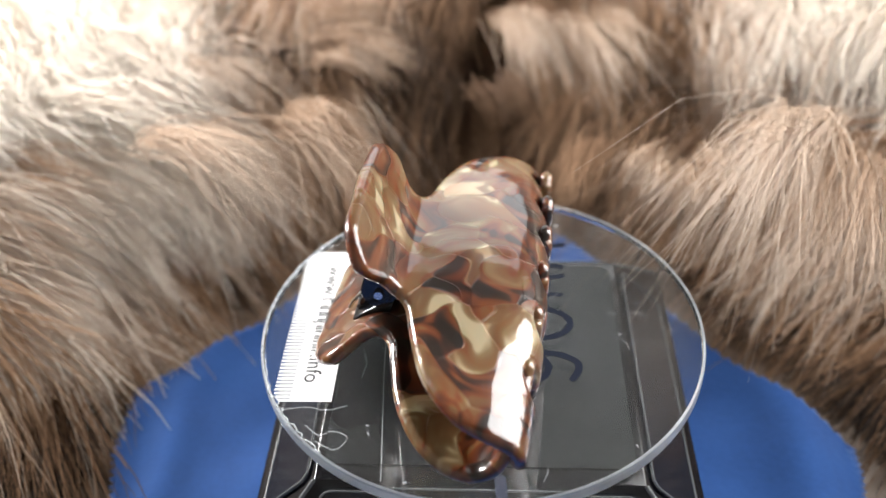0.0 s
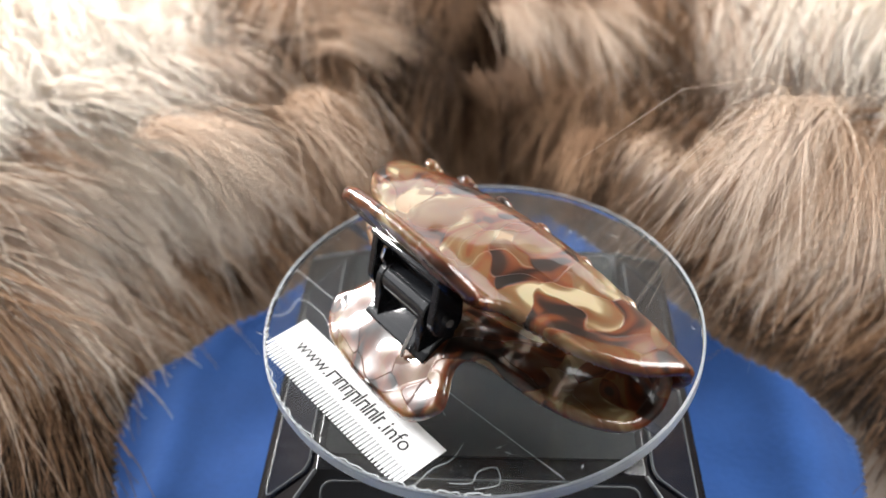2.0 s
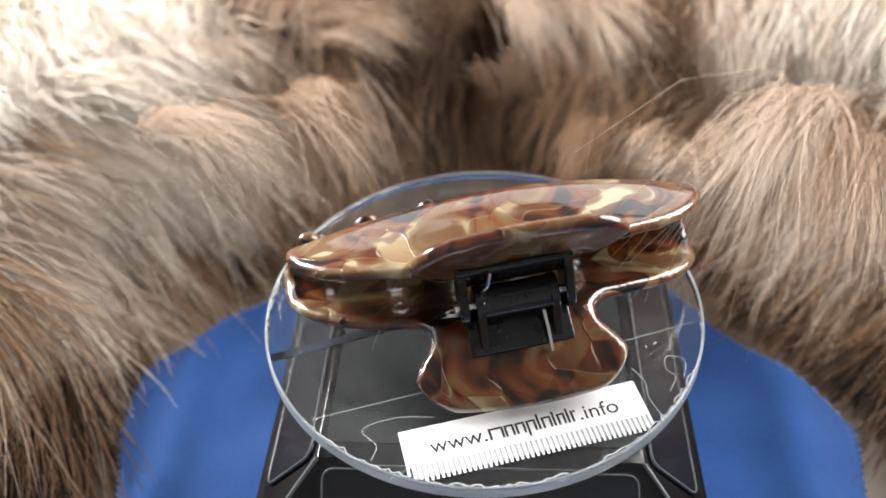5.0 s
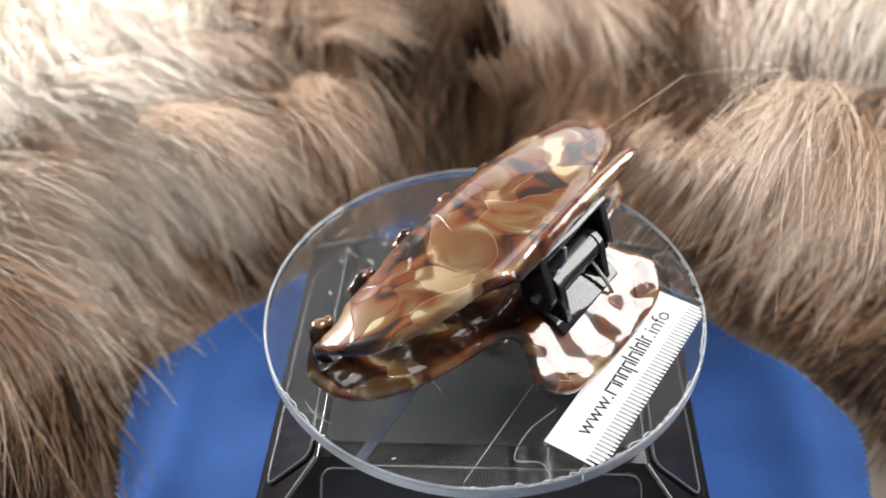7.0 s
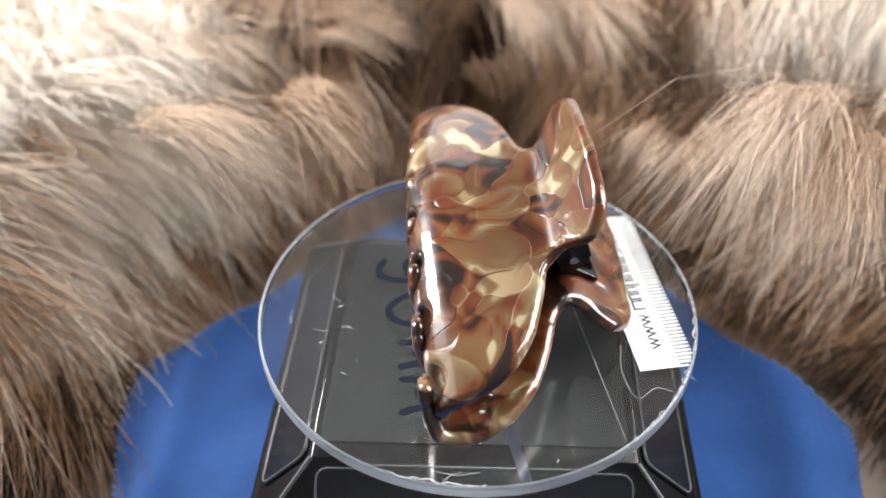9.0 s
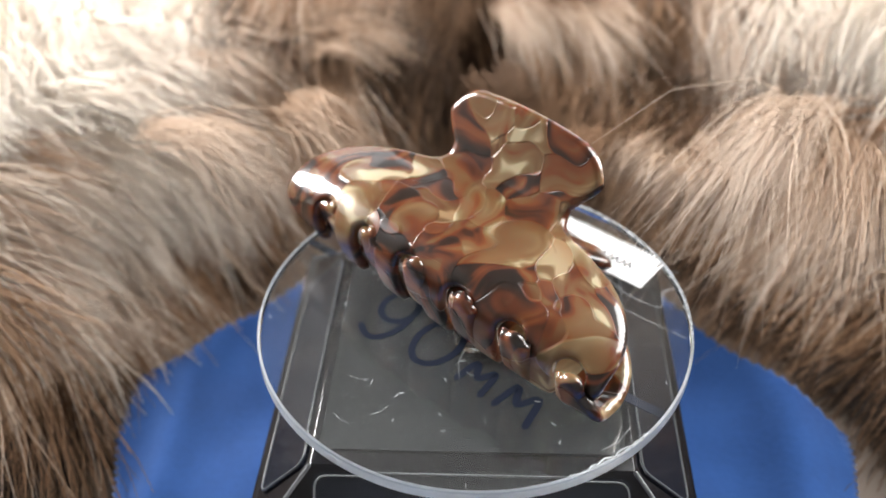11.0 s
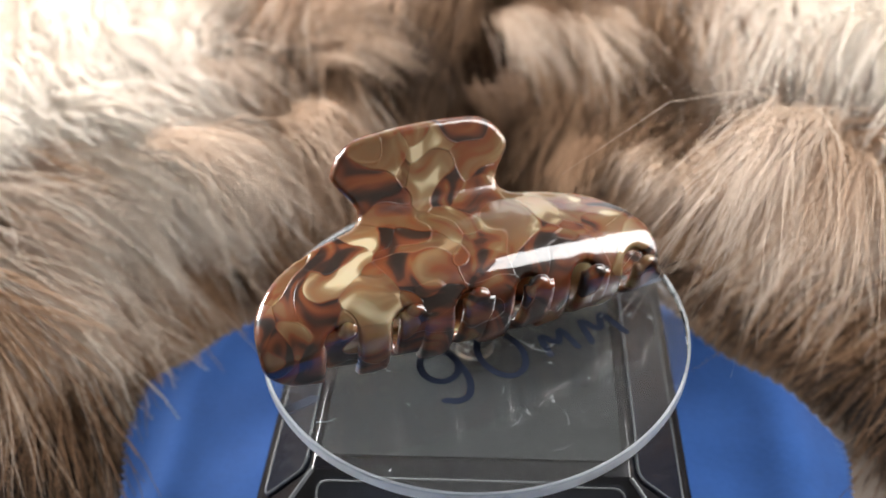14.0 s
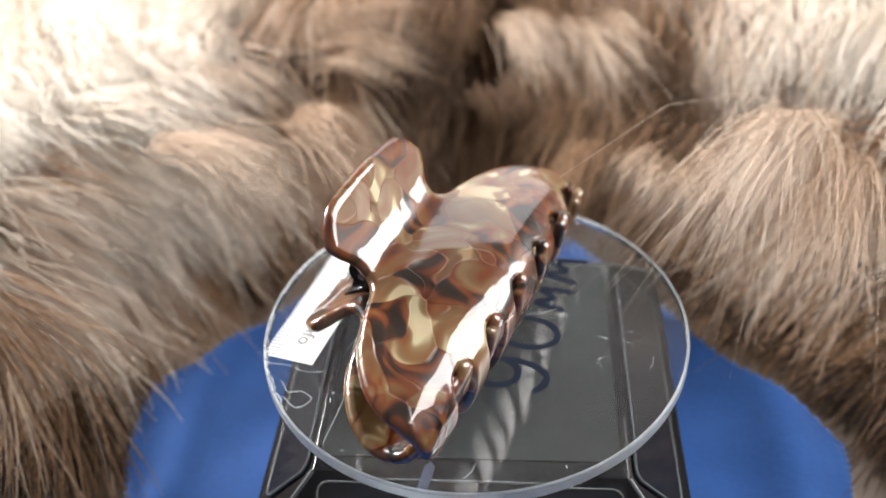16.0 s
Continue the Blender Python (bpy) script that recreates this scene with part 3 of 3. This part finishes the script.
    # film edge, cracks and fine scratches
    part("film_edge", ribbon_bm([(-21.6, 40.0), (-20.6, 12.0), (-19.6, -14.0), (-17.6, -42.0)], 0.14, 0.03), SCRATCH, d, "fine edge of clear film")
    part("crack", ribbon_bm(smooth_path([(-27.4, 16.9), (-25.6, 24.0), (-26.6, 30.9), (-31.0, 29.0), (-34.0, 30.5)]), 0.14, 0.03), SCRATCH, d)
    part("crack", ribbon_bm(smooth_path([(-26.0, -24.0), (-30.0, -25.2), (-34.0, -24.4), (-39.5, -25.3)]), 0.14, 0.03), SCRATCH, d)
    part("crack", ribbon_bm(smooth_path([(-31.0, -33.0), (-27.0, -35.0), (-25.0, -32.0), (-28.0, -30.5), (-30.5, -31.5), (-33.5, -29.0)]), 0.16, 0.03), SCRATCH, d)
    rng = random.Random(11)
    for i in range(46):
        a, q, h = rng.uniform(0, 6.283), R * math.sqrt(rng.uniform(0.02, 0.93)), rng.uniform(0, 3.14)
        n = rng.choice((0.3, 0.5, 0.9, 2.0, 4.0))
        x, y = q * math.cos(a), q * math.sin(a)
        part("scratch", ribbon_bm([(x, y), (x + n * math.cos(h), y + n * math.sin(h)), (x + 2 * n * math.cos(h + 0.2), y + 2 * n * math.sin(h + 0.2))], 0.1 if n > 0.6 else 0.26, 0.025), SCRATCH, d)
    # glue smears and chips along the rim beside the label
    for a0, a1 in ((118, 150), (152, 186), (189, 232), (60, 84)):
        pts = []
        for i in range(int((a1 - a0) * 0.8)):
            a = radians(a0 + i / 0.8)
            q = R - 0.35 + rng.uniform(-0.7, 0.35)
            pts.append((q * math.cos(a), q * math.sin(a)))
        part("glue_smear", ribbon_bm(pts, 0.3, 0.03, 0.12), SCRATCH, d, "cloudy glue smear")
    return d


DISC = disc()


# ---- hair clip ----
PROFILE = [(-13.0, 18.8), (-10.2, 15.2), (-7.2, 11.6), (-4.2, 8.4), (-1.0, 6.3), (3.0, 6.2), (8.0, 7.6), (14.0, 9.0), (20.0, 9.8), (23.8, 8.7),
           (26.2, 6.2), (27.3, 2.5), (27.5, -2.0), (27.0, -6.0), (25.6, -9.8)]
HALF = 44.2
PITCH = 13.2


class Sheet:
    """The bent centre line of one half of the clip, by arc length; 0 is at the neck."""

    def __init__(self):
        q = [Vector((*a, 0)) for a in smooth_path(PROFILE, 10)]
        self.q = np.array([(v.x, v.y) for v in q])
        seg = np.linalg.norm(np.diff(self.q, axis=0), axis=1)
        s = np.concatenate([[0], np.cumsum(seg)])
        k = np.argmin(np.abs(self.q[:, 0] + 1.0) + 100 * (self.q[:, 1] < 0))
        self.s = s - s[k]

    def at(self, v):
        return np.stack([np.interp(v, self.s, self.q[:, 0]), np.interp(v, self.s, self.q[:, 1])], -1)


SHEET = Sheet()
V_END = float(SHEET.s[-1])
V_TOP = float(SHEET.s[0])


def smin(a, b, k):
    h = np.clip(0.5 + 0.5 * (b - a) / k, 0, 1)
    return b + (a - b) * h - k * h * (1 - h)


def outline(v, y, teeth, gaps):
    """Signed distance (millimetres, negative inside) to the flat outline of one half."""
    # arched body
    vc, up, down = 25.5, 25.0, 18.0
    e = np.where(v < vc, (v - vc) / up, (v - vc) / down)
    n = np.where(v < vc, 2.12, 3.8)
    rr = (np.abs(e) ** n + np.abs(y / HALF) ** n + 1e-9) ** (1 / n)
    gv = np.where(v < vc, 1 / up, 1 / down) * (np.abs(e) / rr) ** (n - 1)
    gy = (np.abs(y / HALF) / rr) ** (n - 1) / HALF
    body = (rr - 1) / np.sqrt(gv * gv + gy * gy + 1e-9)
    # lever with a waist
    hc, hv, hy, r = V_TOP / 2 - 2.0, -V_TOP / 2 - 2.0, 20.7, 7.8
    bulge = 1.6 * (1 - (y / hy) ** 2)
    dv, dy = np.abs(v - hc + np.where(v < hc, bulge - 1.6, 0)) - hv + r, np.abs(y) - hy + r
    head = np.hypot(np.maximum(dv, 0), np.maximum(dy, 0)) + np.minimum(np.maximum(dv, dy), 0) - r
    waist = np.maximum(np.abs(y) - 16.0, np.abs(v) - 6)
    f = smin(smin(head, waist, 4.0), body, 5.0)
    for c in gaps:
        s = np.hypot(np.minimum(v - 29.5, 0), y - c) - 3.0
        f = np.maximum(f, -s)
    for c in teeth:
        along = np.clip(v, 26.0, V_END - 2.6 - 4.5 * (c / HALF) ** 2)
        f = np.minimum(f, np.hypot(v - along, y - c) - (3.4 - 0.05 * (along - 26)))
    return f


def clip_half(name, sign, teeth, gaps, parent, label):
    """One half of the clip: a bent sheet with a round edge. sign -1 mirrors it to the underside."""
    step = 0.55
    vs, ys = np.arange(V_TOP - 1, V_END + 1, step), np.arange(-HALF - 1, HALF + 1, step)
    gv, gy = np.meshgrid(vs, ys, indexing="ij")
    inside = outline(gv, gy, teeth, gaps) < 0.0
    cell = inside[:-1, :-1] & inside[1:, :-1] & inside[:-1, 1:] & inside[1:, 1:]
    used = np.zeros_like(inside)
    for a in (0, 1):
        for b in (0, 1):
            used[a:a + cell.shape[0], b:b + cell.shape[1]] |= cell
    full = np.zeros_like(inside)
    full[1:-1, 1:-1] = cell[:-1, :-1] & cell[1:, :-1] & cell[:-1, 1:] & cell[1:, 1:]
    edge = used & ~full
    v, y = gv.copy(), gy.copy()
    for _ in range(6):
        f = outline(v, y, teeth, gaps)
        fv = (outline(v + 0.02, y, teeth, gaps) - f) / 0.02
        fy = (outline(v, y + 0.02, teeth, gaps) - f) / 0.02
        g = np.maximum(fv * fv + fy * fy, 0.2)
        v, y = np.where(edge, v - f * fv / g, v), np.where(edge, y - f * fy / g, y)
    # ease the rows next to the edge
    for _ in range(3):
        for arr in (v, y):
            avg = (np.roll(arr, 1, 0) + np.roll(arr, -1, 0) + np.roll(arr, 1, 1) + np.roll(arr, -1, 1)) / 4
            arr[full] = avg[full]
    depth = np.where(edge, 0.0, np.maximum(-outline(v, y, teeth, gaps), 0.0))

    # how far the two ends bend in towards the other half
    close = (0.46, 0.50) if sign > 0 else (0.20, 0.55)

    def place(v, y):
        ab = SHEET.at(v)
        body = np.clip((v + 2) / 10, 0, 1)
        k = 1 - np.where(y < 0, close[0], close[1]) * body * (y / HALF) ** 2
        drop = np.where(y < 0, (2.2 if sign > 0 else -1.5) * (y / HALF) ** 2, 0.0)
        a = ab[..., 0] - 2.2 * body * (y / HALF) ** 2
        # levers bow a little across their width
        lever = np.clip((-v - 2) / 12, 0, 1)
        return np.stack([a, y, ab[..., 1] * np.where(ab[..., 1] > 0, k, 1.0) - lever * 0.7 * (y / 19.0) ** 2 - drop * body], -1)
    p = place(v, y)
    n = np.cross(place(v, y + 0.05) - p, place(v + 0.05, y) - p)
    n /= np.linalg.norm(n, axis=-1)[..., None] + 1e-12
    half, er = 1.35, 1.5
    t = half * np.sqrt(np.clip(1 - (1 - np.clip(depth / er, 0, 1)) ** 2, 0, 1))
    wav = np.vectorize(lambda a, b: noise.noise(Vector((a * 0.2, b * 0.2, sign * 5.0))))(v, y)
    if sign < 0:
        # the lower half sits a little askew in the upper one
        p = p + np.stack([0.045 * y - 0.3, 0 * y + 2.0, 0 * y], -1)
    out = p + n * (t * (1 + 0.30 * wav))[..., None]
    inn = p - n * t[..., None]
    ids = -np.ones(used.shape, int)
    ids[used] = np.arange(used.sum())
    low = -np.ones(used.shape, int)
    low[full] = used.sum() + np.arange(full.sum())
    low[edge] = ids[edge]
    verts = np.concatenate([out[used], inn[full]])
    verts[:, 2] *= sign
    faces = []
    ii, jj = np.nonzero(cell)
    for arr, flip in ((ids, False), (low, True)):
        q = np.stack([arr[ii, jj], arr[ii + 1, jj], arr[ii + 1, jj + 1], arr[ii, jj + 1]], -1)
        faces += [tuple(r[::-1] if flip != (sign < 0) else r) for r in q.tolist()]
    me = mesh_of(name, verts * MM, faces, ACETATE)
    me.validate()
    bm = bmesh.new()
    bm.from_mesh(me)
    bmesh.ops.recalc_face_normals(bm, faces=bm.faces)
    bm.to_mesh(me)
    bm.free()
    ob = new(name, me)
    ob.parent = parent
    tagged(ob, label)
    return ob


# the clip lies on the disc: local x from hinge to teeth, y along the hinge, z across the halves
CLIP_REST = pose(-14.6 * MM, -3.4 * MM, 18.0 * MM, -2.8, 15, -4.2)


def hair_clip():
    c = thing("hair_clip", "glossy brown and cream marbled acetate claw clip lying on the disc", "hair clip")
    upper = [4.4 + PITCH * k for k in (-2, -1, 0, 1, 2)]
    lower = [4.4 + PITCH * (k - 0.5) for k in (-2, -1, 0, 1, 2, 3)]
    clip_half("upper_jaw", 1, upper, lower, c, "marbled brown acetate jaw with five teeth and a lever")
    clip_half("lower_jaw", -1, lower, upper, c, "marbled brown acetate jaw with six teeth and a lever")
    # black plastic hinge: a bracket on each lever, ears and a barrel
    for sign in (1, -1):
        bm = bmesh.new()
        q = [(-1.0, 5.0), (-7.4, 9.8), (-8.1, 8.8), (-6.5, 6.9), (-4.0, 4.0), (-1.0, 2.6)]
        hw = 11.0 if sign > 0 else 10.0
        rows = [[bm.verts.new((a * MM, (y + 1.2) * MM, sign * b * MM)) for a, b in q] for y in (-hw, hw)]
        for i in range(len(q)):
            j = (i + 1) % len(q)
            bm.faces.new((rows[0][i], rows[0][j], rows[1][j], rows[1][i]))
        bm.faces.new(rows[0][::-1])
        bm.faces.new(rows[1])
        bmesh.ops.bevel(bm, geom=bm.edges[:], offset=0.35 * MM, segments=2, profile=0.5, affect="EDGES")
        plate = part("hinge_bracket", bm, BLACK, c, "glossy black plastic hinge bracket", smooth=True)
        for y in ((-hw, hw - 1.8) if sign > 0 else (-hw + 2.0, hw - 3.8)):
            bm = bmesh.new()
            prof = [(-4.2 + 3.6 * math.cos(radians(a)), 3.6 * math.sin(radians(a))) for a in range(180, 361, 20)] + [(-1.0, 6.0), (-7.4, 9.4)]
            rr = [[bm.verts.new((a * MM, (yy + 1.2) * MM, sign * b * MM)) for a, b in prof] for yy in (y, y + 1.8)]
            for i in range(len(prof)):
                j = (i + 1) % len(prof)
                bm.faces.new((rr[0][i], rr[0][j], rr[1][j], rr[1][i]))
            bm.faces.new(rr[0][::-1])
            bm.faces.new(rr[1])
            bmesh.ops.bevel(bm, geom=bm.edges[:], offset=0.25 * MM, segments=1, profile=0.5, affect="EDGES")
            part("ear", bm, BLACK, plate, smooth=True)
    part("barrel", tube_bm([(-4.2, -6.6, 0), (-4.2, 8.4, 0)], 3.3, 24), BLACK, c, "black plastic barrel over the spring", smooth=True)
    part("hinge_pin", tube_bm([(-4.2, -10.6, 0), (-4.2, 12.9, 0)], 0.9, 12), STEEL, c, "steel hinge pin", smooth=True)
    part("spring_end", tube_bm([(-4.2, 8.6, 2.4), (-6.6, 8.0, 3.4), (-8.6, 6.6, 6.2), (-8.6, 6.0, 8.6)], 0.4), STEEL, c, "bright steel spring wire", smooth=True)
    part("spring_end", tube_bm([(-6.2, -3.6, -2.6), (-7.6, -3.8, -5.6), (-8.8, -3.9, -8.2), (-9.2, -4.0, -10.0)], 0.4), STEEL, c, "bright steel spring wire", smooth=True)
    c.matrix_world = CLIP_REST
    return c


CLIP = hair_clip()


def motions():
    """The disc spins, and the clip rides on it."""
    walk(DISC, [(k * 0.5, turn(k * 0.5)) for k in range(33)])
    walk(CLIP, [(k * 0.5, turn(k * 0.5) @ CLIP_REST) for k in range(33)])


motions()
